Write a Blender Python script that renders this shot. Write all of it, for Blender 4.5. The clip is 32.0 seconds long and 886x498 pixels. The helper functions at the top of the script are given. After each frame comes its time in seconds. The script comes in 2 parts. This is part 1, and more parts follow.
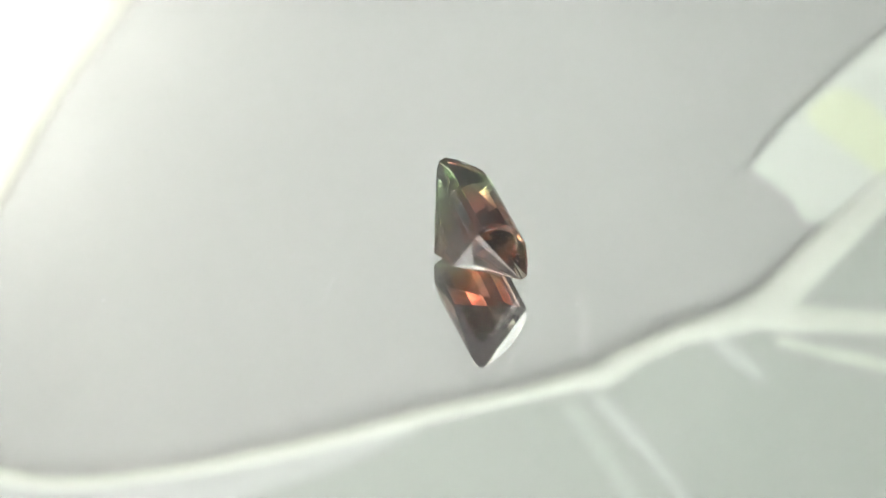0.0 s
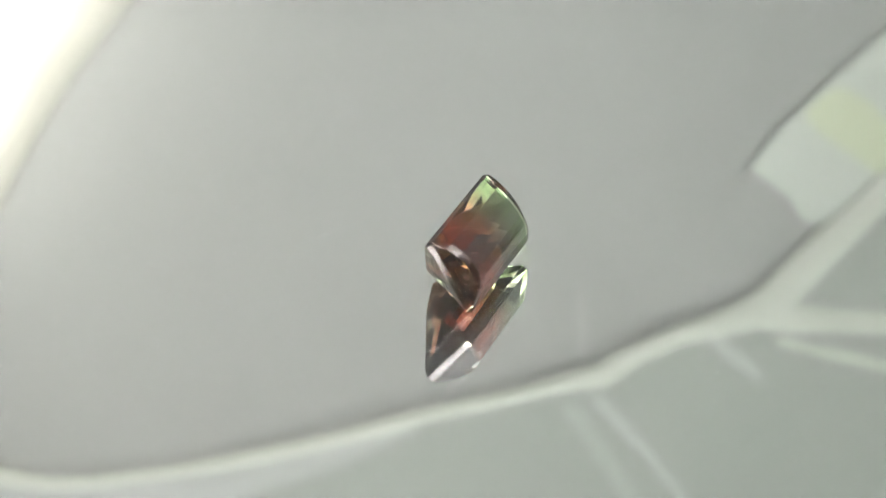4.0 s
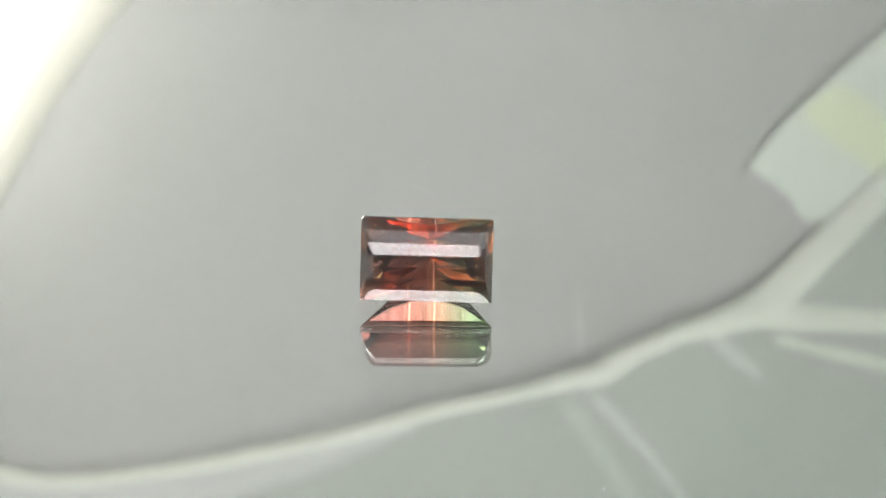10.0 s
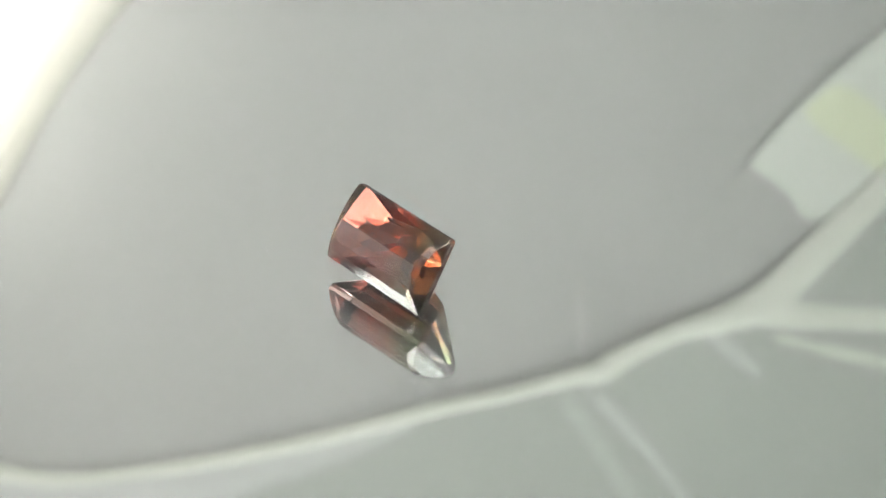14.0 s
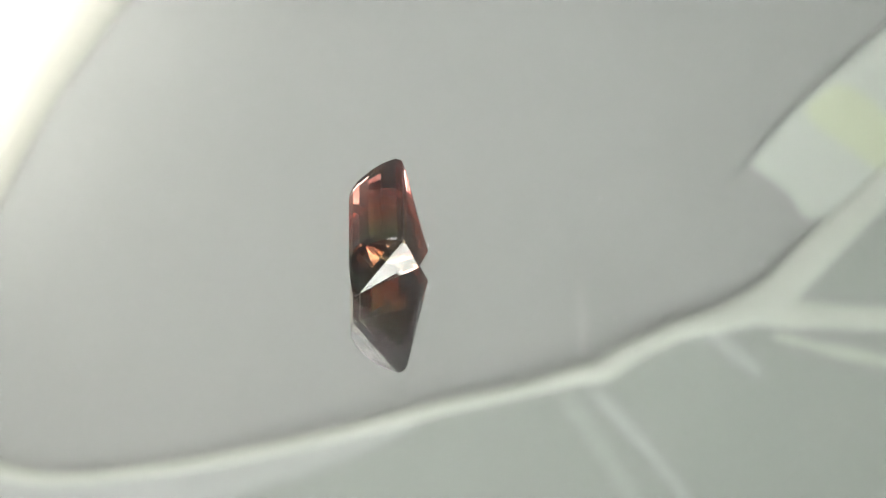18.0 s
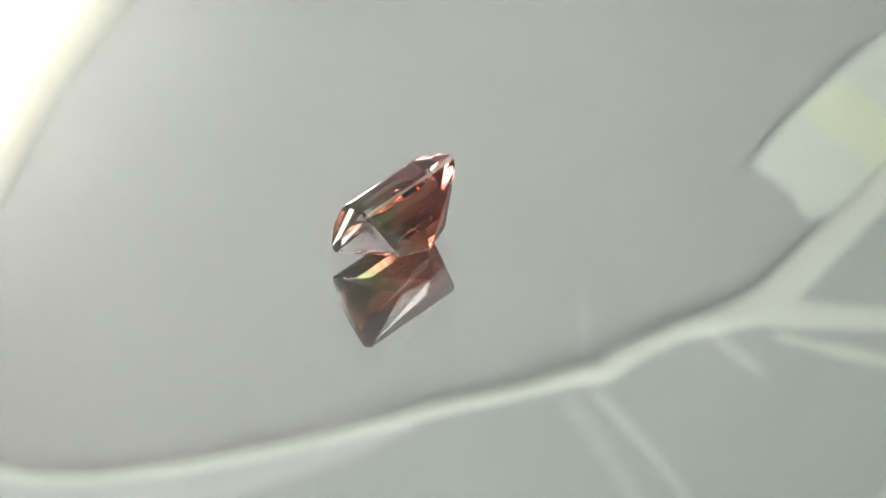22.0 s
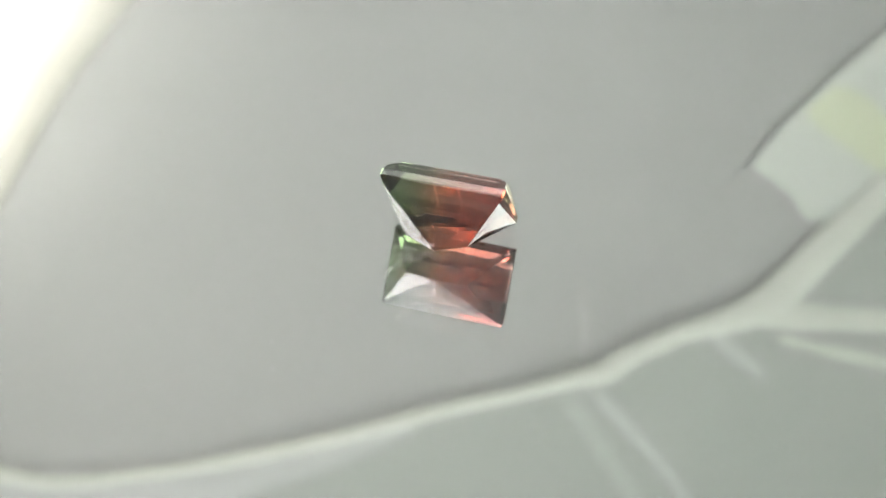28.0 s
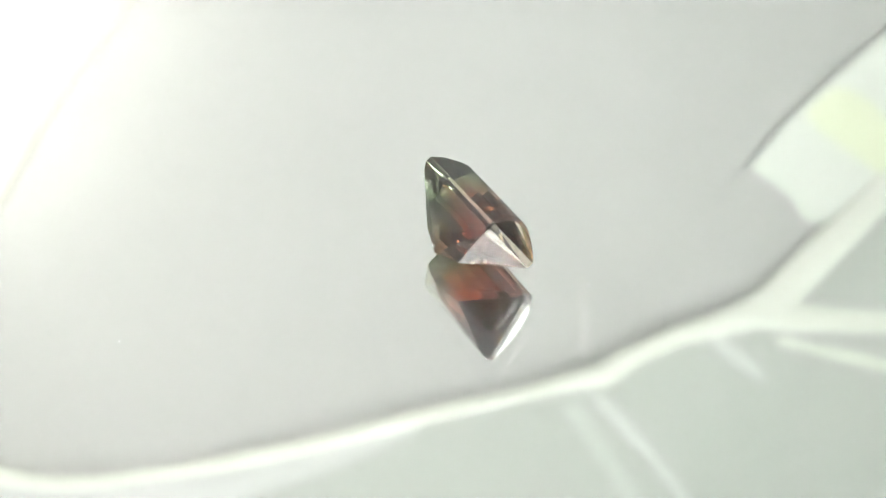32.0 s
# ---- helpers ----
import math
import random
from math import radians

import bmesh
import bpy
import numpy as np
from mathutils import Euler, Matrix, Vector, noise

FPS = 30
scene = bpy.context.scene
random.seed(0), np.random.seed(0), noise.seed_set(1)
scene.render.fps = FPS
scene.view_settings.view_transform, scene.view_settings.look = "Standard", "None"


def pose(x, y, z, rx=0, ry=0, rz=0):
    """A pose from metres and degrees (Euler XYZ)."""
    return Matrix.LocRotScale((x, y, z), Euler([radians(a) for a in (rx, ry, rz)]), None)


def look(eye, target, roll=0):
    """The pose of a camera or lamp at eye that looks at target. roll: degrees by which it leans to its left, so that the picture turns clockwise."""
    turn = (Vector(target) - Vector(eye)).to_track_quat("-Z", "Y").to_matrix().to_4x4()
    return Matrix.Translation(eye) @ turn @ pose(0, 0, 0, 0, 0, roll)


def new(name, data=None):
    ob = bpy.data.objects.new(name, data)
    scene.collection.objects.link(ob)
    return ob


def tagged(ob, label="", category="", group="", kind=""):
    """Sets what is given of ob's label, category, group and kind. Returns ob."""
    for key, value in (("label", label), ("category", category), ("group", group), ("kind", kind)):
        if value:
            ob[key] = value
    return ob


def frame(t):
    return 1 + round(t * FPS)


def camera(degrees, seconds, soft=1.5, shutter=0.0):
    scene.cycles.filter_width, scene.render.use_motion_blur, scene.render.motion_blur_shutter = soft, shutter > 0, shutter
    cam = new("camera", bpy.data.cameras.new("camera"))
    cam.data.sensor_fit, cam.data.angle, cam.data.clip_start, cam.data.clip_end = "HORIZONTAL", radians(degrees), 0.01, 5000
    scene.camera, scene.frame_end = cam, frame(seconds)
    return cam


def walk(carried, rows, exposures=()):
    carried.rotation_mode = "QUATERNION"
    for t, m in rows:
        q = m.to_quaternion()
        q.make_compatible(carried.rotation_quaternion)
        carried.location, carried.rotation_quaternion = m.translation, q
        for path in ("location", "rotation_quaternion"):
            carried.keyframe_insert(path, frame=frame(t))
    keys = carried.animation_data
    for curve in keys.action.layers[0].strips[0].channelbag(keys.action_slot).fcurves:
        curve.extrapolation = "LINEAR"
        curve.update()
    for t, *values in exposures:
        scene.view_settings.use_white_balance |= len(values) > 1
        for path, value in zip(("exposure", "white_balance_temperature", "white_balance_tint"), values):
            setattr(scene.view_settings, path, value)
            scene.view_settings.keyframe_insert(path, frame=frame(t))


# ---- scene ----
cam = camera(18.0, 32.0, soft=0.9)

# the eye looks down at the turning mirror from about 20 cm
ELEV = radians(38.317)
EYE = Vector((0.000864, -0.15727, 0.12471))
AIM = Vector((0, math.cos(ELEV), -math.sin(ELEV)))
walk(cam, [(0.0, look(EYE, EYE + AIM)), (32.0, look(EYE, EYE + AIM))],
     exposures=[(0.0, 0.50), (0.5, 0.30), (1.0, 0.15), (1.5, 0.03), (2.0, 0.0), (29.6, 0.0), (30.2, 0.06),
                (30.6, 0.20), (31.0, 0.40), (31.5, 0.58), (32.0, 0.72)])
cam.data.dof.use_dof = True
cam.data.dof.focus_distance = 0.200
cam.data.dof.aperture_fstop = 100.0

# ---- light ----
world = bpy.data.worlds.new("room")
scene.world = world
world.use_nodes = True
world.node_tree.nodes["Background"].inputs["Color"].default_value = (0.80, 0.85, 0.80, 1)
world.node_tree.nodes["Background"].inputs["Strength"].default_value = 0.05


# ---- materials ----
def material(name, colour, rough=0.6, metal=0.0, colour2=None, scale=40.0, detail=6.0, bump=0.0, bump_scale=900.0,
             transmission=0.0, emit=0.0):
    m = bpy.data.materials.new(name)
    m.use_nodes = True
    nt = m.node_tree
    b = nt.nodes["Principled BSDF"]
    b.inputs["Base Color"].default_value = (*colour, 1)
    b.inputs["Roughness"].default_value = rough
    b.inputs["Metallic"].default_value = metal
    b.inputs["Transmission Weight"].default_value = transmission
    co = nt.nodes.new("ShaderNodeTexCoord")
    if colour2:
        n = nt.nodes.new("ShaderNodeTexNoise")
        n.inputs["Scale"].default_value, n.inputs["Detail"].default_value = scale, detail
        nt.links.new(co.outputs["Object"], n.inputs["Vector"])
        mix = nt.nodes.new("ShaderNodeMix")
        mix.data_type = "RGBA"
        mix.inputs["A"].default_value, mix.inputs["B"].default_value = (*colour, 1), (*colour2, 1)
        nt.links.new(n.outputs["Fac"], mix.inputs["Factor"])
        nt.links.new(mix.outputs["Result"], b.inputs["Base Color"])
    if bump:
        n2 = nt.nodes.new("ShaderNodeTexNoise")
        n2.inputs["Scale"].default_value, n2.inputs["Detail"].default_value = bump_scale, 4
        nt.links.new(co.outputs["Object"], n2.inputs["Vector"])
        bp = nt.nodes.new("ShaderNodeBump")
        bp.inputs["Strength"].default_value, bp.inputs["Distance"].default_value = bump, 0.001
        nt.links.new(n2.outputs["Fac"], bp.inputs["Height"])
        nt.links.new(bp.outputs["Normal"], b.inputs["Normal"])
    if emit:
        b.inputs["Emission Color"].default_value = (*colour, 1)
        b.inputs["Emission Strength"].default_value = emit
    return m


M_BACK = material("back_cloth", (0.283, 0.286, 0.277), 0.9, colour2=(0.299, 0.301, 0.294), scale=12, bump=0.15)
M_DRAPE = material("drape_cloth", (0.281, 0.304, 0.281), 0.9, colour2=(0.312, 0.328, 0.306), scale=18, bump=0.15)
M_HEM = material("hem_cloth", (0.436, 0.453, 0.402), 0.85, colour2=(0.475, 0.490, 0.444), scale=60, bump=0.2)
# Paler copies of the drape cloth that carry light in their colour.
M_LEFT_LIGHT = material("left_light_cloth", (0.310, 0.326, 0.316), 0.9, colour2=(0.325, 0.338, 0.331), scale=30)
M_PALE = material("pale_light_cloth", (0.374, 0.389, 0.374), 0.9, colour2=(0.400, 0.411, 0.398), scale=30)
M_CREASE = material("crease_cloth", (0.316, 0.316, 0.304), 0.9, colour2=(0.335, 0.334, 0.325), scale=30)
# Crease colour, lighter than the drape to stand for light on it.
M_FAINT = material("faint_light_cloth", (0.332, 0.355, 0.330), 0.9, colour2=(0.355, 0.373, 0.348), scale=30)
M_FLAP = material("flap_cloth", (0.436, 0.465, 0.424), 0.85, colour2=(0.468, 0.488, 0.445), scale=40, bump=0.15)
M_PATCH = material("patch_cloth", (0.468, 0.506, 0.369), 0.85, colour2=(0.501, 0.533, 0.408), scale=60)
M_WALL = material("tent_cloth", (0.50, 0.50, 0.485), 0.9, colour2=(0.54, 0.54, 0.525), scale=9, bump=0.1)
M_DARK = material("dark_panel", (0.11, 0.11, 0.112), 0.8, colour2=(0.14, 0.138, 0.137), scale=5)
M_TABLE = material("table_top", (0.72, 0.72, 0.70), 0.6, colour2=(0.77, 0.77, 0.75), scale=30)
# Emitters of the added panels, each strength set by what the facets reflect.
M_EMITTER = material("added_glow", (0.94, 0.99, 0.955), 0.8, emit=7.0)
M_SMALL = material("small_added_glow", (0.93, 0.99, 0.955), 0.8, emit=4.3)
M_SIDE = material("side_added_glow", (0.97, 0.98, 1.0), 0.8, emit=1.3)
M_TALL = material("tall_added_glow", (1.0, 0.945, 0.985), 0.8, emit=11.0)
M_NARROW = material("narrow_added_glow", (1.0, 0.98, 0.985), 0.8, emit=13.0)
M_RIGHT = material("right_added_glow", (0.985, 0.995, 0.985), 0.8, emit=12.0)
M_LOW = material("low_added_glow", (1.0, 0.985, 0.97), 0.8, emit=0.7)
M_DIM = material("dim_added_glow", (0.97, 0.98, 1.0), 0.8, emit=1.8)
M_BLUE = material("blue_added_glow", (0.55, 0.62, 1.0), 0.8, emit=5.0)
M_FRAME = material("panel_frame", (0.72, 0.72, 0.72), 0.45, colour2=(0.76, 0.76, 0.76), scale=60)
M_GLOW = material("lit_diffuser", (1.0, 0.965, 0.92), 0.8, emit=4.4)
# The glow's fade into the cloth is put into this cream rim.
M_RIM = material("rim_fade_cloth", (0.41, 0.40, 0.35), 0.8, colour2=(0.44, 0.43, 0.38), scale=50)
M_SILVER = material("silver", (0.95, 0.955, 0.94), 0.0, 1.0)
M_SPECK = material("speck", (0.70, 0.48, 0.46), 0.5, colour2=(0.80, 0.60, 0.56), scale=3000)
M_FIBRE = material("glossy_fibre", (0.80, 0.80, 0.80), 0.15, colour2=(0.86, 0.86, 0.86), scale=4000)
M_FIBRE.node_tree.nodes["Principled BSDF"].inputs["IOR"].default_value = 1.8
M_DUST = material("dust", (0.85, 0.85, 0.85), 0.7, colour2=(0.7, 0.7, 0.72), scale=4000)


def glass_material(name, ior, tint):
    m = material(name, tint, 0.0, transmission=1.0)
    m.node_tree.nodes["Principled BSDF"].inputs["IOR"].default_value = ior
    return m


M_GLASS = glass_material("mirror_glass", 1.66, (0.985, 0.995, 0.985))


def haze_film(m, share):
    """Dust and glare haze, put into a thin, uneven film on a clear surface."""
    nt = m.node_tree
    # Pale scatter that lifts the darks, as haze does.
    dust = nt.nodes.new("ShaderNodeBsdfDiffuse")
    dust.inputs["Color"].default_value = (0.78, 0.78, 0.76, 1)
    co = nt.nodes.new("ShaderNodeTexCoord")
    noi = nt.nodes.new("ShaderNodeTexNoise")
    noi.inputs["Scale"].default_value, noi.inputs["Detail"].default_value = 130, 5
    nt.links.new(co.outputs["Object"], noi.inputs["Vector"])
    rng = nt.nodes.new("ShaderNodeMapRange")
    rng.inputs["From Min"].default_value, rng.inputs["From Max"].default_value = 0.25, 0.75
    rng.inputs["To Min"].default_value, rng.inputs["To Max"].default_value = share * 0.7, share * 1.3
    nt.links.new(noi.outputs["Fac"], rng.inputs["Value"])
    mix = nt.nodes.new("ShaderNodeMixShader")
    nt.links.new(rng.outputs["Result"], mix.inputs["Fac"])
    nt.links.new(nt.nodes["Principled BSDF"].outputs["BSDF"], mix.inputs[1])
    nt.links.new(dust.outputs["BSDF"], mix.inputs[2])
    nt.links.new(mix.outputs["Shader"], nt.nodes["Material Output"].inputs["Surface"])


haze_film(M_GLASS, 0.009)


def zoned_colour(m, stops):
    """Colour along the stone's length, with fine growth lines across it. Returns the socket."""
    nt = m.node_tree
    co = nt.nodes.new("ShaderNodeTexCoord")
    sep = nt.nodes.new("ShaderNodeSeparateXYZ")
    nt.links.new(co.outputs["Object"], sep.inputs["Vector"])
    noi = nt.nodes.new("ShaderNodeTexNoise")
    noi.inputs["Scale"].default_value = 420
    nt.links.new(co.outputs["Object"], noi.inputs["Vector"])
    add = nt.nodes.new("ShaderNodeMath")
    add.operation = "MULTIPLY_ADD"
    add.inputs[1].default_value = 0.0012
    nt.links.new(noi.outputs["Fac"], add.inputs[0])
    nt.links.new(sep.outputs["X"], add.inputs[2])
    rng = nt.nodes.new("ShaderNodeMapRange")
    rng.inputs["From Min"].default_value, rng.inputs["From Max"].default_value = -0.0040, 0.0052
    nt.links.new(add.outputs["Value"], rng.inputs["Value"])
    ramp = nt.nodes.new("ShaderNodeValToRGB")
    el = ramp.color_ramp.elements
    el[0].position, el[0].color = stops[0][0], (*stops[0][1], 1)
    el[1].position, el[1].color = stops[-1][0], (*stops[-1][1], 1)
    for pos, c in stops[1:-1]:
        el.new(pos).color = (*c, 1)
    nt.links.new(rng.outputs["Result"], ramp.inputs["Fac"])
    line = nt.nodes.new("ShaderNodeTexNoise")
    line.noise_dimensions = "1D"
    line.inputs["Scale"].default_value, line.inputs["Detail"].default_value = 1500, 3
    nt.links.new(sep.outputs["X"], line.inputs["W"])
    span = nt.nodes.new("ShaderNodeMapRange")
    span.inputs["From Min"].default_value, span.inputs["From Max"].default_value = 0.35, 0.75
    span.inputs["To Min"].default_value, span.inputs["To Max"].default_value = 0.93, 1.15
    nt.links.new(line.outputs["Fac"], span.inputs["Value"])
    tint = nt.nodes.new("ShaderNodeVectorMath")
    tint.operation = "SCALE"
    nt.links.new(ramp.outputs["Color"], tint.inputs["Vector"])
    nt.links.new(span.outputs["Result"], tint.inputs["Scale"])
    bright = None
    for place in (-0.00128, 0.00052):
        off = nt.nodes.new("ShaderNodeMath")
        off.operation = "SUBTRACT"
        off.inputs[1].default_value = place
        nt.links.new(sep.outputs["X"], off.inputs[0])
        size = nt.nodes.new("ShaderNodeMath")
        size.operation = "ABSOLUTE"
        nt.links.new(off.outputs["Value"], size.inputs[0])
        peak = nt.nodes.new("ShaderNodeMapRange")
        peak.inputs["From Min"].default_value, peak.inputs["From Max"].default_value = 0.00003, 0.00010
        peak.inputs["To Min"].default_value, peak.inputs["To Max"].default_value = 1.5, 1.0
        nt.links.new(size.outputs["Value"], peak.inputs["Value"])
        up = nt.nodes.new("ShaderNodeVectorMath")
        up.operation = "SCALE"
        nt.links.new(bright or tint.outputs["Vector"], up.inputs["Vector"])
        nt.links.new(peak.outputs["Result"], up.inputs["Scale"])
        bright = up.outputs["Vector"]
    return bright


def gem_material():
    """Polished two-coloured stone: wine red, through brown, to leaf green along its length."""
    m = bpy.data.materials.new("bicolour_gem")
    m.use_nodes = True
    b = m.node_tree.nodes["Principled BSDF"]
    b.inputs["Roughness"].default_value = 0.0
    b.inputs["IOR"].default_value = 1.535
    b.inputs["Transmission Weight"].default_value = 1.0
    col = zoned_colour(m, [(0.0, (0.63, 0.44, 0.41)), (0.30, (0.69, 0.46, 0.40)), (0.52, (0.70, 0.49, 0.40)), (0.68, (0.60, 0.52, 0.40)), (0.84, (0.50, 0.56, 0.39)), (1.0, (0.48, 0.58, 0.40))])
    m.node_tree.links.new(col, b.inputs["Base Color"])
    haze_film(m, 0.011)
    return m


def sheet_material(name, depth):
    """A clear, tinted sheet added within the stone for its absorption; depth: how strongly it tints."""
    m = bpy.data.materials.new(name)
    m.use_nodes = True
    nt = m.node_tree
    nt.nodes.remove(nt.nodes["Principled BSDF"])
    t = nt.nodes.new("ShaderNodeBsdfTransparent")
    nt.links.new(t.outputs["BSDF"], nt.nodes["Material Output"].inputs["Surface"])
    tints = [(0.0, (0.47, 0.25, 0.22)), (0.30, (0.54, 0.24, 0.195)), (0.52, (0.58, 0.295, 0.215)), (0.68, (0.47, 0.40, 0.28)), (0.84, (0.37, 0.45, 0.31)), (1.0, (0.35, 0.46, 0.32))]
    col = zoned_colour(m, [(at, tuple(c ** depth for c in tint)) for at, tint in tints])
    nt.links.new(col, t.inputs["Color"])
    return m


M_GEM = gem_material()
M_SHEET = sheet_material("absorption_sheet", 0.86)
M_CORE = sheet_material("inner_absorption_sheet", 0.60)


# ---- mesh helpers ----
def mesh_object(name, bm, mat, parent=None, smooth=False):
    me = bpy.data.meshes.new(name)
    bm.normal_update()
    bm.to_mesh(me)
    bm.free()
    me.materials.append(mat)
    if smooth:
        for p in me.polygons:
            p.use_smooth = True
    ob = new(name, me)
    ob.parent = parent
    return ob


def part(name, bm, mat, parent, label="", smooth=False):
    ob = mesh_object(name, bm, mat, parent, smooth)
    if label:
        ob["label"] = label
    return ob


def spline(points, steps=8):
    """Catmull-Rom through the points; every point may carry any number of values."""
    p = [np.array(q, float) for q in points]
    p = [2 * p[0] - p[1]] + p + [2 * p[-1] - p[-2]]
    out = []
    for i in range(1, len(p) - 2):
        for k in range(steps):
            s = k / steps
            a, b, c, d = p[i - 1:i + 3]
            out.append(0.5 * (2 * b + (c - a) * s + (2 * a - 5 * b + 4 * c - d) * s * s + (3 * b - a - 3 * c + d) * s ** 3))
    out.append(p[-2])
    return out


def band(points, height, base, sides=10, steps=8):
    """A soft rolled band of cloth along x, y, half width (mm): a low rounded ridge on the plane z = base."""
    bm = bmesh.new()
    pts = spline(points, steps)
    rows = []
    for i, q in enumerate(pts):
        d = pts[min(i + 1, len(pts) - 1)][:2] - pts[max(i - 1, 0)][:2]
        d = d / (np.linalg.norm(d) + 1e-9)
        side = np.array((-d[1], d[0]))
        row = []
        for k in range(sides + 1):
            a = math.pi * k / sides
            w = q[:2] + side * q[2] * math.cos(a)
            row.append(bm.verts.new((w[0] / 1000, w[1] / 1000, (base + height * math.sin(a)) / 1000)))
        rows.append(row)
    for r0, r1 in zip(rows, rows[1:]):
        for k in range(sides):
            bm.faces.new((r0[k], r1[k], r1[k + 1], r0[k + 1]))
        bm.faces.new((r0[sides], r1[sides], r1[0], r0[0]))
    bm.faces.new(rows[0][::-1])
    bm.faces.new(rows[-1])
    bmesh.ops.recalc_face_normals(bm, faces=bm.faces)
    return bm


def box(x0, y0, z0, x1, y1, z1):
    bm = bmesh.new()
    bmesh.ops.create_cube(bm, size=1, matrix=Matrix.Translation(((x0 + x1) / 2, (y0 + y1) / 2, (z0 + z1) / 2))
                          @ Matrix.Diagonal((x1 - x0, y1 - y0, z1 - z0, 1)))
    return bm


def disc(radius, z0, z1, segments=96, bevel=0.0):
    bm = bmesh.new()
    prof = [(radius - bevel, z0), (radius, z0 + bevel), (radius, z1 - bevel), (radius - bevel, z1)] if bevel else [(radius, z0), (radius, z1)]
    rings = [[bm.verts.new((r * math.cos(2 * math.pi * k / segments), r * math.sin(2 * math.pi * k / segments), z))
              for k in range(segments)] for r, z in prof]
    for a, b in zip(rings, rings[1:]):
        for k in range(segments):
            bm.faces.new((a[k], a[(k + 1) % segments], b[(k + 1) % segments], b[k]))
    bm.faces.new(rings[0][::-1])
    bm.faces.new(rings[-1])
    bmesh.ops.recalc_face_normals(bm, faces=bm.faces)
    return bm


# ---- the tent round the table ----
GLASS = 0.00281
PLATE = 0.0033
# The dark panels are unseen, added so that facets facing them turn dark.
for name, b, mat, label in (
        ("floor", (-0.42, -0.40, -PLATE - 0.02, 0.42, 0.82, -PLATE), M_TABLE, "pale matt table top under the mirror"),
        ("ceiling", (-0.42, -0.40, 0.60, 0.42, 0.82, 0.61), M_WALL, "white cloth top of the light tent"),
        ("wall_left", (-0.42, 0.08, -PLATE, -0.41, 0.82, 0.60), M_WALL, "white cloth side of the light tent"),
        ("wall_left_upper", (-0.42, -0.40, 0.24, -0.41, 0.08, 0.60), M_WALL, "white cloth side of the light tent"),
        ("wall_left_dark", (-0.42, -0.40, -PLATE, -0.41, 0.08, 0.24), M_DARK, "unseen dark panel added low on the tent side"),
        ("wall_right", (0.41, 0.08, -PLATE, 0.42, 0.82, 0.60), M_WALL, "white cloth side of the light tent"),
        ("wall_right_upper", (0.41, -0.40, 0.24, 0.42, 0.08, 0.60), M_WALL, "white cloth side of the light tent"),
        ("wall_right_dark", (0.41, -0.40, -PLATE, 0.42, 0.08, 0.24), M_DARK, "unseen dark panel added low on the tent side"),
        ("wall_back", (-0.41, 0.81, -PLATE, 0.41, 0.82, 0.60), M_WALL, "white cloth back of the light tent"),
        ("wall_front", (-0.41, -0.40, -PLATE, 0.41, -0.39, 0.60), M_DARK, "unseen dark panel added across the tent front")):
    tagged(mesh_object(name, box(*b), mat), label, kind="structure")


# ---- unseen light panels, added for the stone's reflections and the cloth's brightness ----
def added_light_panel(m, width, depth, glow, label):
    """A flat, unseen added panel that shines along its local -z, plainly framed."""
    ob = tagged(new("added_light_panel"), label, "lamp", group="light panels of the tent")
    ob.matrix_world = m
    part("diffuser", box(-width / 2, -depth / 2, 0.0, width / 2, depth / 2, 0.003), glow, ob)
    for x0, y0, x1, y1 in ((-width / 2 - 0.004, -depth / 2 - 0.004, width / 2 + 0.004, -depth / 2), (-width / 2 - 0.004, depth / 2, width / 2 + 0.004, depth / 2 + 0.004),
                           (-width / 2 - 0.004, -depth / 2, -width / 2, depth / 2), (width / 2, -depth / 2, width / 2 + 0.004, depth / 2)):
        part("frame", box(x0, y0, -0.001, x1, y1, 0.005), M_FRAME, ob, "added pale frame bar")
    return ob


added_light_panel(pose(0.1700, -0.1385, 0.595), 0.280, 0.293, M_EMITTER, "unseen wide white light panel, added under the tent top")
added_light_panel(pose(-0.140, -0.2175, 0.595), 0.32, 0.135, M_DIM, "unseen wide dim white light panel, added under the tent top")
added_light_panel(pose(-0.140, -0.0295, 0.595), 0.32, 0.175, M_DIM, "unseen dim white light panel, added under the tent top")
added_light_panel(pose(-0.14, -0.339, 0.595), 0.32, 0.095, M_NARROW, "unseen long narrow white light panel, added under the tent top")
added_light_panel(pose(-0.352, -0.1875, 0.595), 0.085, 0.395, M_EMITTER, "unseen long narrow white light panel, added under the tent top")
added_light_panel(pose(0.100, 0.053, 0.595), 0.13, 0.07, M_SMALL, "unseen small white light panel, added under the tent top")
added_light_panel(pose(0.284, 0.140, 0.595), 0.222, 0.240, M_SMALL, "unseen small white light panel, added under the tent top")
added_light_panel(pose(0.405, -0.03, 0.430, 0, 90, 0), 0.20, 0.42, M_SIDE, "unseen dim upright white light panel, added on the tent side")
added_light_panel(pose(0.405, -0.085, 0.566, 0, 90, 0), 0.056, 0.17, M_RIGHT, "unseen small bright white light panel, added on the tent side")
added_light_panel(pose(-0.405, -0.22, 0.410, 0, -90, 0), 0.32, 0.32, M_TALL, "unseen tall upright white light panel, added on the tent side")
added_light_panel(pose(-0.405, -0.215, 0.090, 0, -90, 0), 0.16, 0.32, M_LOW, "unseen low dim white light panel, added on the tent side")
added_light_panel(pose(-0.405, 0.05, 0.545, 0, -90, 0), 0.08, 0.20, M_EMITTER, "unseen small upright white light panel, added on the tent side")
added_light_panel(pose(0.172, -0.387, 0.215, -90, 0, 0), 0.10, 0.045, M_BLUE, "unseen small bluish lit panel, added at the tent front")

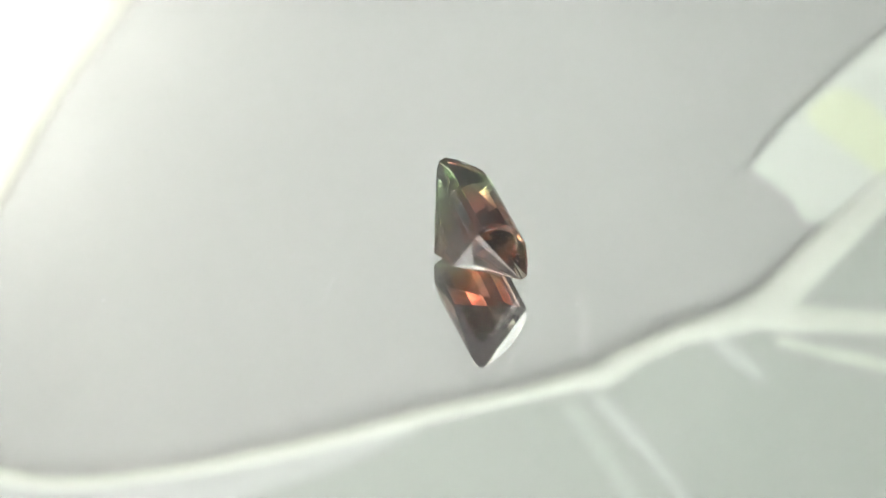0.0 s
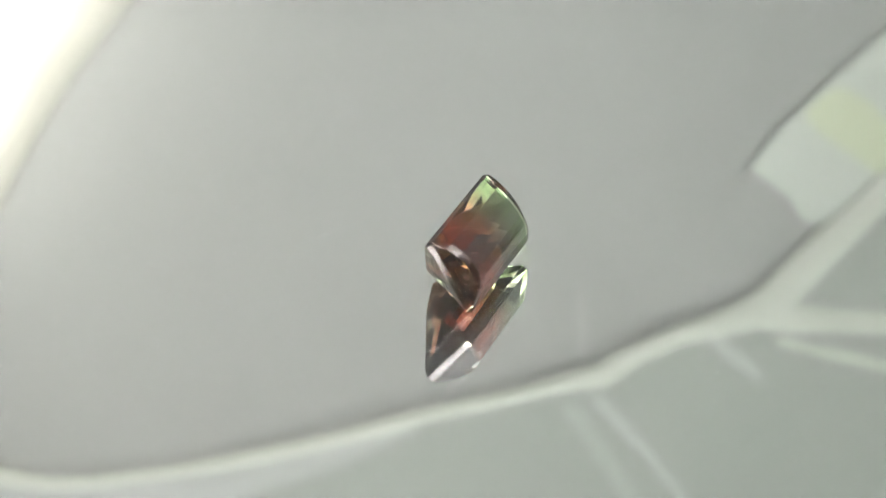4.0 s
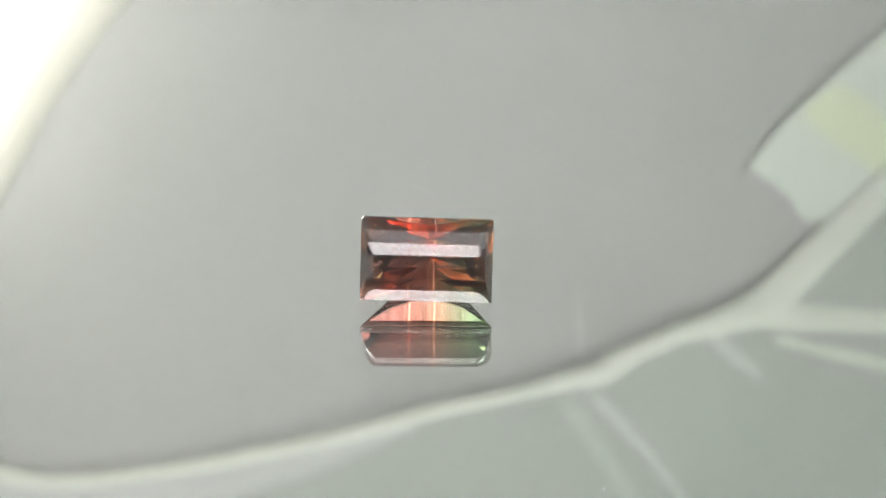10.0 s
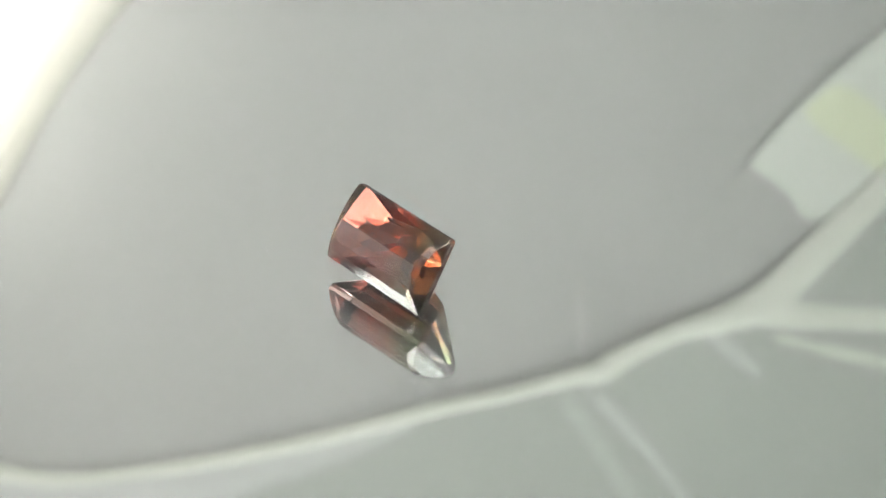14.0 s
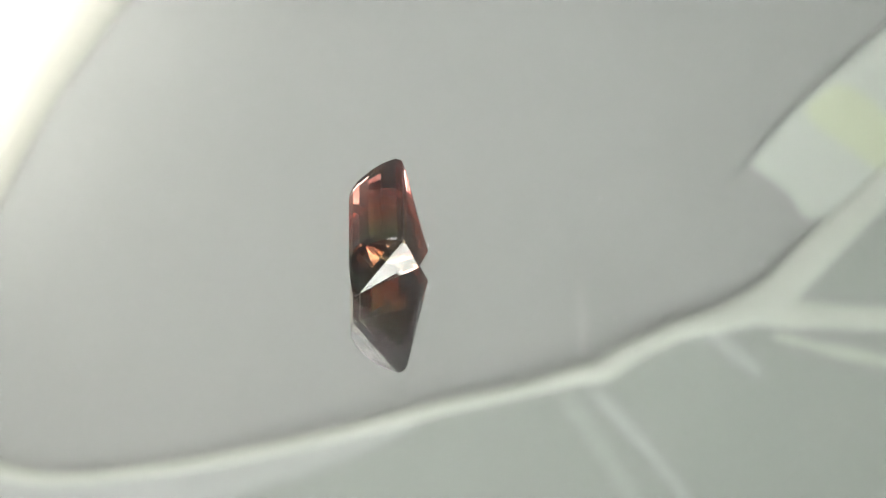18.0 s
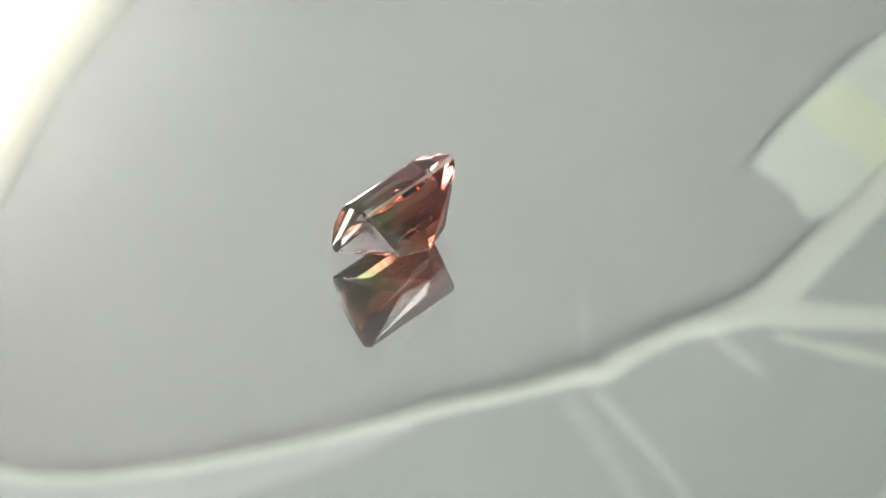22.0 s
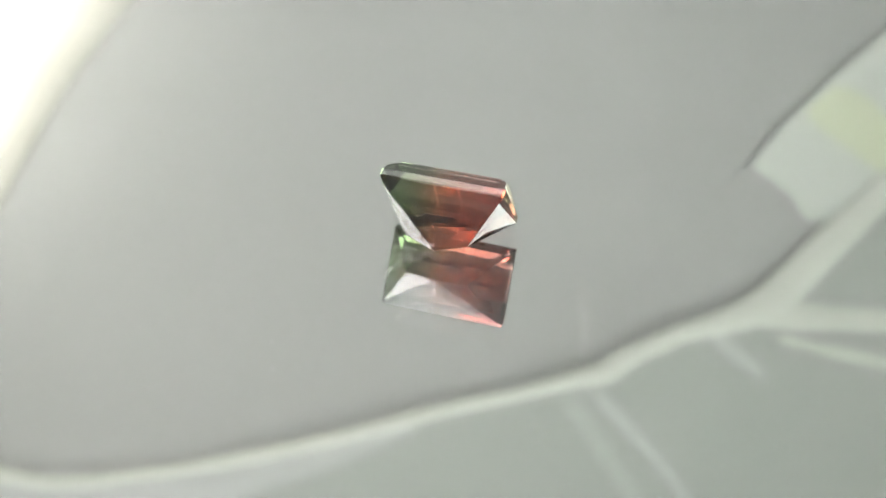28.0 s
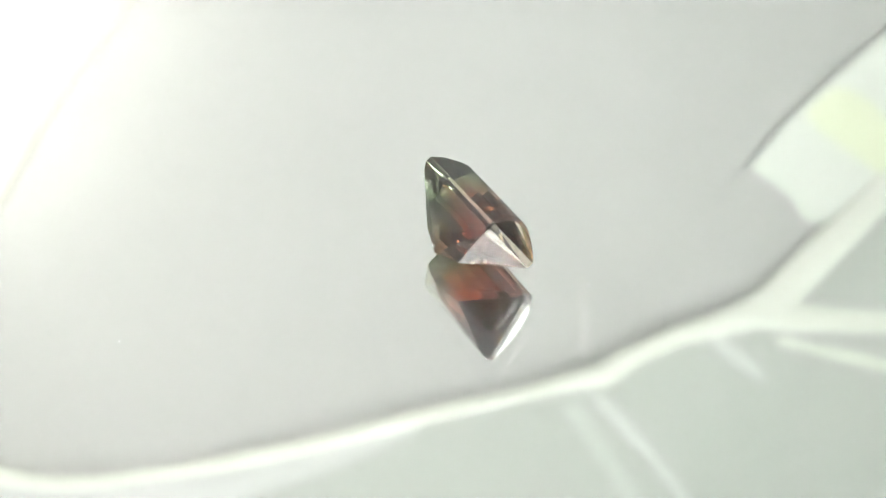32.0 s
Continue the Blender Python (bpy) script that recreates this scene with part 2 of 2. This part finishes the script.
# ---- the sloping cloth that the mirror shows, 0.5 m off ----
SLOPE = (Matrix.Translation(Vector((0.0, math.cos(ELEV), math.sin(ELEV))) * 0.50)
         @ Matrix(((1, 0, 0, 0), (0, -math.sin(ELEV), -math.cos(ELEV), 0), (0, math.cos(ELEV), -math.sin(ELEV), 0), (0, 0, 0, 1))))


def on_slope(name, label, category, kind=""):
    ob = new(name)
    ob.matrix_world = SLOPE
    return tagged(ob, label, category, kind=kind)


K = 0.1416
BULGE = 0.28
TURN = 0.13
SAG = 0.33
OVER = 0.25
AWAY = 0.70


def drop(x):
    """How far the bulging cloth falls back, more to the one side than to the other (m)."""
    return x * x / (2 * (TURN if x > 0 else BULGE))


def over(y):
    """How far the cloth leans forward towards its upper end (m)."""
    return max(0.0, y - 0.015) ** 2 / (2 * OVER)


def mm(*pts):
    """Plan units to millimetres on the cloth, spread a little where the bulging cloth recedes."""
    out = []
    for p in pts:
        x, y = (p[0] - 779) * K, (p[1] - 453) * K
        f = 1 + (drop(x / 1000) - over(y / 1000)) / AWAY
        out.append((x * f, y * f) + tuple(v * K for v in p[2:]))
    return out


def bulged(bm, lift=0.0, stand=0.0):
    """Lays a flat piece over the gently bulging cloth; stand: how far it hangs before it, towards one side."""
    for v in bm.verts:
        k = min(1.0, max(0.0, (v.co.x + 0.06) / 0.14))
        up = stand * k * k * (3 - 2 * k)
        v.co.z += lift + up - drop(v.co.x) + min(0.0, v.co.y - 0.02) ** 2 / (2 * SAG) + over(v.co.y)
        v.co.x *= 1 - up / AWAY
        v.co.y *= 1 - up / AWAY
    return bm


def sheet_grid(line, far, rows, low, high):
    """A cloth sheet from the line given to the row y = far (mm), in fine columns, with its thickness."""
    bm = bmesh.new()
    layers = []
    for z in (low, high):
        layers.append([[bm.verts.new((x / 1000, (y + (far - y) * k / rows) / 1000, z / 1000)) for k in range(rows + 1)] for x, y in line])
    for grid, up in zip(layers, (False, True)):
        for a, b in zip(grid, grid[1:]):
            for k in range(rows):
                q = (a[k], b[k], b[k + 1], a[k + 1])
                bm.faces.new(q if up else q[::-1])
    for a, b in zip(range(len(line) - 1), range(1, len(line))):
        bm.faces.new((layers[0][a][0], layers[0][b][0], layers[1][b][0], layers[1][a][0]))
    bmesh.ops.recalc_face_normals(bm, faces=bm.faces)
    return bm


flat_line = [(x, -330.0) for x in range(-350, 351, 10)]
back_sheet = mesh_object("backdrop", bulged(sheet_grid(flat_line, 175.0, 40, -3, 0)), M_BACK, smooth=True)
back_sheet.matrix_world = SLOPE
tagged(back_sheet, "plain grey-white sloping cloth panel behind the mirror", kind="structure")

STAND = 0.0005
drape = on_slope("cloth_drape", "white cloth drape with a rolled hem and soft folds", "cloth")
edge = [(-300, 790, 20), (-100, 818, 20), (0, 836, 17), (70, 848, 13), (130, 849, 12), (235, 838, 12), (392, 814, 13), (589, 772, 14), (784, 721, 14),
        (902, 696, 13), (1000, 670, 16), (1042, 661, 19), (1072, 654, 22), (1097, 637, 23), (1137, 615, 19), (1166, 603, 20), (1208, 584, 19), (1290, 562, 26), (1361, 532, 36), (1408, 490, 37), (1450, 448, 36),
        (1568, 335, 32), (1750, 165, 30), (2000, -60, 30)]
edge_line = [(q[0], q[1]) for q in spline(mm(*edge), 5)]
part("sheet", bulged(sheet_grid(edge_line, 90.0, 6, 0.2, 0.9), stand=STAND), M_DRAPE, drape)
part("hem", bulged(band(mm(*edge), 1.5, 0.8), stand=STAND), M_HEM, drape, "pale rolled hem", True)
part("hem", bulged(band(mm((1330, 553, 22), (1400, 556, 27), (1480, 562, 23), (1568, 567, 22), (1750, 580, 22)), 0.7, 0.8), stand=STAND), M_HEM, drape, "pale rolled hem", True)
# The drape brightens to the left; that light is painted as two broad bands.
part("pale_band", bulged(band(mm((-300, 900, 100), (0, 896, 68), (235, 905, 72), (392, 890, 84), (589, 862, 98), (784, 812, 98), (902, 755, 54), (985, 694, 16)), 0.3, 0.5), stand=STAND), M_LEFT_LIGHT, drape, "broad pale band, light from the left put into colour", True)
part("pale_band", bulged(band(mm((-300, 880, 85), (0, 890, 62), (235, 888, 56), (392, 852, 46), (589, 796, 32), (740, 745, 18)), 0.3, 0.7), stand=STAND), M_PALE, drape, "broad pale band, light from the left put into colour", True)
# Light on the creases is put into paler colours; the relief is slight.
part("pale_band", bulged(band(mm((1052, 690, 12), (1112, 755, 12), (1165, 815, 9), (1250, 930, 9)), 0.3, 0.8), stand=STAND), M_PALE, drape, "soft crease, its light put into the colour", True)
part("pale_band", bulged(band(mm((1000, 700, 18), (1050, 770, 22), (1110, 860, 18), (1150, 930, 14)), 0.2, 0.8), stand=STAND), M_FAINT, drape, "soft crease, its light put into the colour", True)
part("pale_band", bulged(band(mm((1262, 590, 14), (1300, 622, 15), (1352, 664, 10)), 0.3, 0.8), stand=STAND), M_PALE, drape, "soft crease, its light put into the colour", True)
part("pale_band", bulged(band(mm((1375, 596, 8), (1470, 620, 13), (1568, 642, 17), (1700, 668, 18)), 0.3, 0.8), stand=STAND), M_HEM, drape, "soft crease, its light put into the colour", True)
part("crease", bulged(band(mm((1030, 490, 4), (1032, 540, 7), (1036, 590, 8), (1038, 630, 5)), 0.2, 0.0)), M_CREASE, drape, "faint pale crease", True)


def between(upper, lower, steps, rows, low, high):
    """A soft piece of cloth between two lines of as many points, with its thickness (mm)."""
    a, b = spline(mm(*upper), steps), spline(mm(*lower), steps)
    bm = bmesh.new()
    layers = [[[bm.verts.new((*((p + (q - p) * k / rows) / 1000), z / 1000)) for k in range(rows + 1)] for p, q in zip(a, b)] for z in (low, high)]
    n = len(a)
    for c in range(n - 1):
        for k in range(rows):
            for g in layers:
                bm.faces.new((g[c][k], g[c + 1][k], g[c + 1][k + 1], g[c][k + 1]))
        for k in (0, rows):
            bm.faces.new((layers[0][c][k], layers[0][c + 1][k], layers[1][c + 1][k], layers[1][c][k]))
    for c in (0, n - 1):
        for k in range(rows):
            bm.faces.new((layers[0][c][k], layers[0][c][k + 1], layers[1][c][k + 1], layers[1][c][k]))
    bmesh.ops.remove_doubles(bm, verts=bm.verts, dist=1e-6)
    bmesh.ops.recalc_face_normals(bm, faces=bm.faces)
    return bm


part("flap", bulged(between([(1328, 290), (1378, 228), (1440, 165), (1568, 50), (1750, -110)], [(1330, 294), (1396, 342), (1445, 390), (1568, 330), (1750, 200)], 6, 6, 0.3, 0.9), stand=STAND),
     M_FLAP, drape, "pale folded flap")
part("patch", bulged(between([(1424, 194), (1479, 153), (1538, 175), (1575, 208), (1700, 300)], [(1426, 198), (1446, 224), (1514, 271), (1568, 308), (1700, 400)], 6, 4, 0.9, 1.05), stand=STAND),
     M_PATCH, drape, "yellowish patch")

panel = on_slope("diffuser_panel", "brightly lit white diffuser panel with a cream rim", "lamp")
rim = [(375, -267, 68), (257, -107, 66), (162, 13, 64), (87, 113, 62), (17, 223, 62), (-63, 373, 62), (-133, 543, 62), (-183, 743, 62)]
reach = (1.0, 1.0, 0.95, 0.85, 0.7, 0.55, 0.45, 0.4)
wing = between([(x - 49, y - 33) for x, y, w in rim], [(x - 49 - 108 * k, y - 33 - 75 * k) for (x, y, w), k in zip(rim, reach)], 5, 8, 0.3, 1.5)
for v in wing.verts:
    # tilted forward, away from its rim, to spill its glow onto the cloth
    v.co.z += max(0.0, -0.86 * (v.co.x + 0.1105) - 0.51 * (v.co.y + 0.0556) - 0.003) * 5.0
part("diffuser", bulged(wing, 0.0008), M_GLOW, panel)
part("rim", bulged(band(mm(*rim), 4.5, -1.5)), M_RIM, panel, "cream cloth rim carrying the fade of the glow", True)

# ---- the mirror plate ----
mirror = tagged(new("mirror_plate"), "round glass mirror plate with dust, lying on the table", "mirror")
part("glass", disc(0.080, -GLASS, 0.0, bevel=0.0003), M_GLASS, mirror, "clear glass")
part("silver_backing", disc(0.080, -PLATE, -GLASS - 0.00001), M_SILVER, mirror, "silvered back")


def fibre(points, radius):
    """A fine thread lying on the glass, through the points (mm)."""
    bm = bmesh.new()
    pts = spline(points, 6)
    rows = []
    for i, q in enumerate(pts):
        d = pts[min(i + 1, len(pts) - 1)] - pts[max(i - 1, 0)]
        d = d / np.linalg.norm(d)
        side = np.array((-d[1], d[0], 0))
        rows.append([bm.verts.new((q + side * radius * math.cos(a) + np.array((0, 0, radius * math.sin(a)))) / 1000)
                     for a in (0, math.pi * 0.4, math.pi * 0.8, math.pi * 1.2, math.pi * 1.6)])
    for a, b in zip(rows, rows[1:]):
        for k in range(5):
            bm.faces.new((a[k], a[(k + 1) % 5], b[(k + 1) % 5], b[k]))
    bm.faces.new(rows[0])
    bm.faces.new(rows[-1])
    bmesh.ops.recalc_face_normals(bm, faces=bm.faces)
    return bm


part("fibre", fibre([(-5.80, -1.30, 0.02), (-6.45, -1.92, 0.03), (-6.8, -2.6, 0.10), (-7.0, -3.4, 0.03), (-7.3, -4.6, 0.04), (-7.75, -5.9, 0.10)], 0.0044),
     M_FIBRE, mirror, "fine pale fibre", True)
part("fibre", fibre([(-4.0, -2.0, 0.02), (-4.25, -2.15, 0.03), (-4.5, -2.1, 0.02)], 0.0042), M_FIBRE, mirror, "fine pale fibre", True)
specks = bmesh.new()
rnd = random.Random(7)
spots = [(-23.0, -5.3, 0.05), (-28.05, 19.45, 0.05), (-14.33, 3.37, 0.045), (10.25, -5.72, 0.045), (19.6, 18.65, 0.05), (-10.2, -9.7, 0.04),
         (-9.6, -26.0, 0.045), (23.2, 4.0, 0.04), (-16.5, 1.6, 0.035)]
spots += [(rnd.uniform(-40, 40), rnd.uniform(-40, 40), rnd.choice((0.010, 0.013, 0.016, 0.021))) for k in range(70)]
for x, y, r in spots:
    if x * x + y * y > 36:
        bmesh.ops.create_icosphere(specks, subdivisions=1, radius=r / 1000,
                                   matrix=Matrix.Translation((x / 1000, y / 1000, r * 0.5 / 1000)) @ Matrix.Rotation(rnd.uniform(0, 3), 4, "Z") @ Matrix.Diagonal((1.5, 0.9, 0.6, 1)))
tagged(part("dust_specks", specks, M_DUST, mirror, "scattered pale dust specks"), kind="stuff")

# ---- the gem ----
def gem_faces():
    """Barrel-topped bar cut: seven strips along its length above, a short curved keel below (mm).
    Returns three bmeshes that close upon one another: crown, girdle, pavilion."""
    half_l, half_w, top, low_edge = 4.63, 2.92, 0.28, -0.22
    pts = []
    strips = ((2.08, 1.02), (1.23, 1.55), (0.41, 1.79), (-0.41, 1.79), (-1.23, 1.62), (-2.08, 1.08))
    for su in (-1, 1):
        for sv in (-1, 1):
            cut = 0.16 if sv > 0 else 0.06
            for du, dv in ((cut, 0.0), (0.0, cut)):
                pts += [(su * (half_l - du), sv * (half_w - dv), top), (su * (half_l + 0.02 - du), sv * (half_w - (0.05 if sv < 0 else -0.04) - dv), low_edge)]
        for v, n in strips:
            pts.append((su * (half_l - 0.42 * (n * 0.86 - top)), v * 1.02, n * 0.86))
            pts.append((su * (half_l - 0.95), v, n))
    # a narrow steeper step under one long edge
    pts += [(-4.36, 2.60, -0.75), (4.36, 2.60, -0.75)]
    # a flat triangle under the long edge, its tip short of the keel
    pts.append((0.03, 1.23, -2.99))
    # keel points
    pts += [(-3.32, -0.02, -2.22), (3.48, 0.02, -2.14), (-2.24, 0.0, -3.55), (2.44, 0.0, -3.47), (0.05, 0.06, -4.30)]
    bm = bmesh.new()
    for p in pts:
        bm.verts.new(p)
    bmesh.ops.convex_hull(bm, input=bm.verts)
    bmesh.ops.delete(bm, geom=[v for v in bm.verts if not v.link_faces], context="VERTS")
    bmesh.ops.dissolve_limit(bm, angle_limit=radians(1.5), verts=bm.verts, edges=bm.edges)
    bmesh.ops.recalc_face_normals(bm, faces=bm.faces)
    out = []
    for low, high in ((top - 0.01, 9), (low_edge - 0.01, top - 0.01), (-9, low_edge - 0.01)):
        piece = bmesh.new()
        for f in bm.faces:
            z = sum(v.co.z for v in f.verts) / len(f.verts)
            if low < z <= high:
                piece.faces.new([piece.verts.new(v.co / 1000) for v in f.verts])
        bmesh.ops.remove_doubles(piece, verts=piece.verts, dist=1e-7)
        out.append(piece)
    bm.free()
    return out


gem = tagged(new("gemstone"), "rectangular cut red and green gemstone lying on the mirror", "gemstone")
for piece_name, piece, piece_label in zip(("crown", "girdle", "pavilion"), gem_faces(), ("strip-cut crown", "narrow polished girdle", "deep pointed pavilion")):
    part(piece_name, piece, M_GEM, gem, piece_label)
# Two added sheets tint light crossing the stone, in place of absorption.
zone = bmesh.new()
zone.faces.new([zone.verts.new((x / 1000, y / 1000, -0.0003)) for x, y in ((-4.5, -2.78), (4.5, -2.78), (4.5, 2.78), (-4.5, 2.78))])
part("absorption_sheet", zone, M_SHEET, gem, "added red to green sheet standing for absorption")
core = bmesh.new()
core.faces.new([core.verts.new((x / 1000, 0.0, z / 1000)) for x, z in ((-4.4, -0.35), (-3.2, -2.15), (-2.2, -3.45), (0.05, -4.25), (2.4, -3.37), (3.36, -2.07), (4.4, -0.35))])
part("inner_absorption_sheet", core, M_CORE, gem, "added fainter absorption sheet across the depth")
# a small curved chip near the point of the pavilion, and a cloud of specks within the red end
part("chip_mark", fibre([(0.04, 0.66, -3.90), (0.06, 0.53, -4.02), (0.15, 0.47, -4.07), (0.26, 0.53, -4.02), (0.29, 0.62, -3.93)], 0.016), M_DUST, gem, "tiny pale curved chip", True)
cloud = bmesh.new()
grain = random.Random(11)
for k in range(46):
    at = Vector((-3.75 + grain.gauss(0, 0.28), -0.9 + grain.gauss(0, 0.55), 0.75 + grain.gauss(0, 0.16))) / 1000
    bmesh.ops.create_icosphere(cloud, subdivisions=1, radius=grain.uniform(0.010, 0.030) / 1000, matrix=Matrix.Translation(at))
tagged(part("inclusions", cloud, M_SPECK, gem, "cloud of pale pink specks"), kind="stuff")
U = Vector((-0.298828, 0.954205, -0.013948))
V = Vector((-0.532600, -0.154631, 0.832122))
N = U.cross(V)
GEM0 = Matrix(((U.x, V.x, N.x, 0.003688), (U.y, V.y, N.y, 0.000968), (U.z, V.z, N.z, 0.002480), (0, 0, 0, 1)))


def motions():
    """The plate turns clockwise, 10.89 degrees a second, and carries the gem; it leans a very little."""
    rows_gem, rows_plate = [], []
    for k in range(33):
        t = float(k)
        turn = Matrix.Rotation(radians(-10.8909 * t), 4, "Z")
        lean = Matrix.Rotation(0.00055, 4, Vector((math.cos(radians(207.0)), math.sin(radians(207.0)), 0)))
        rows_gem.append((t, turn @ GEM0))
        rows_plate.append((t, turn @ lean))
    walk(gem, rows_gem)
    walk(mirror, rows_plate)


motions()
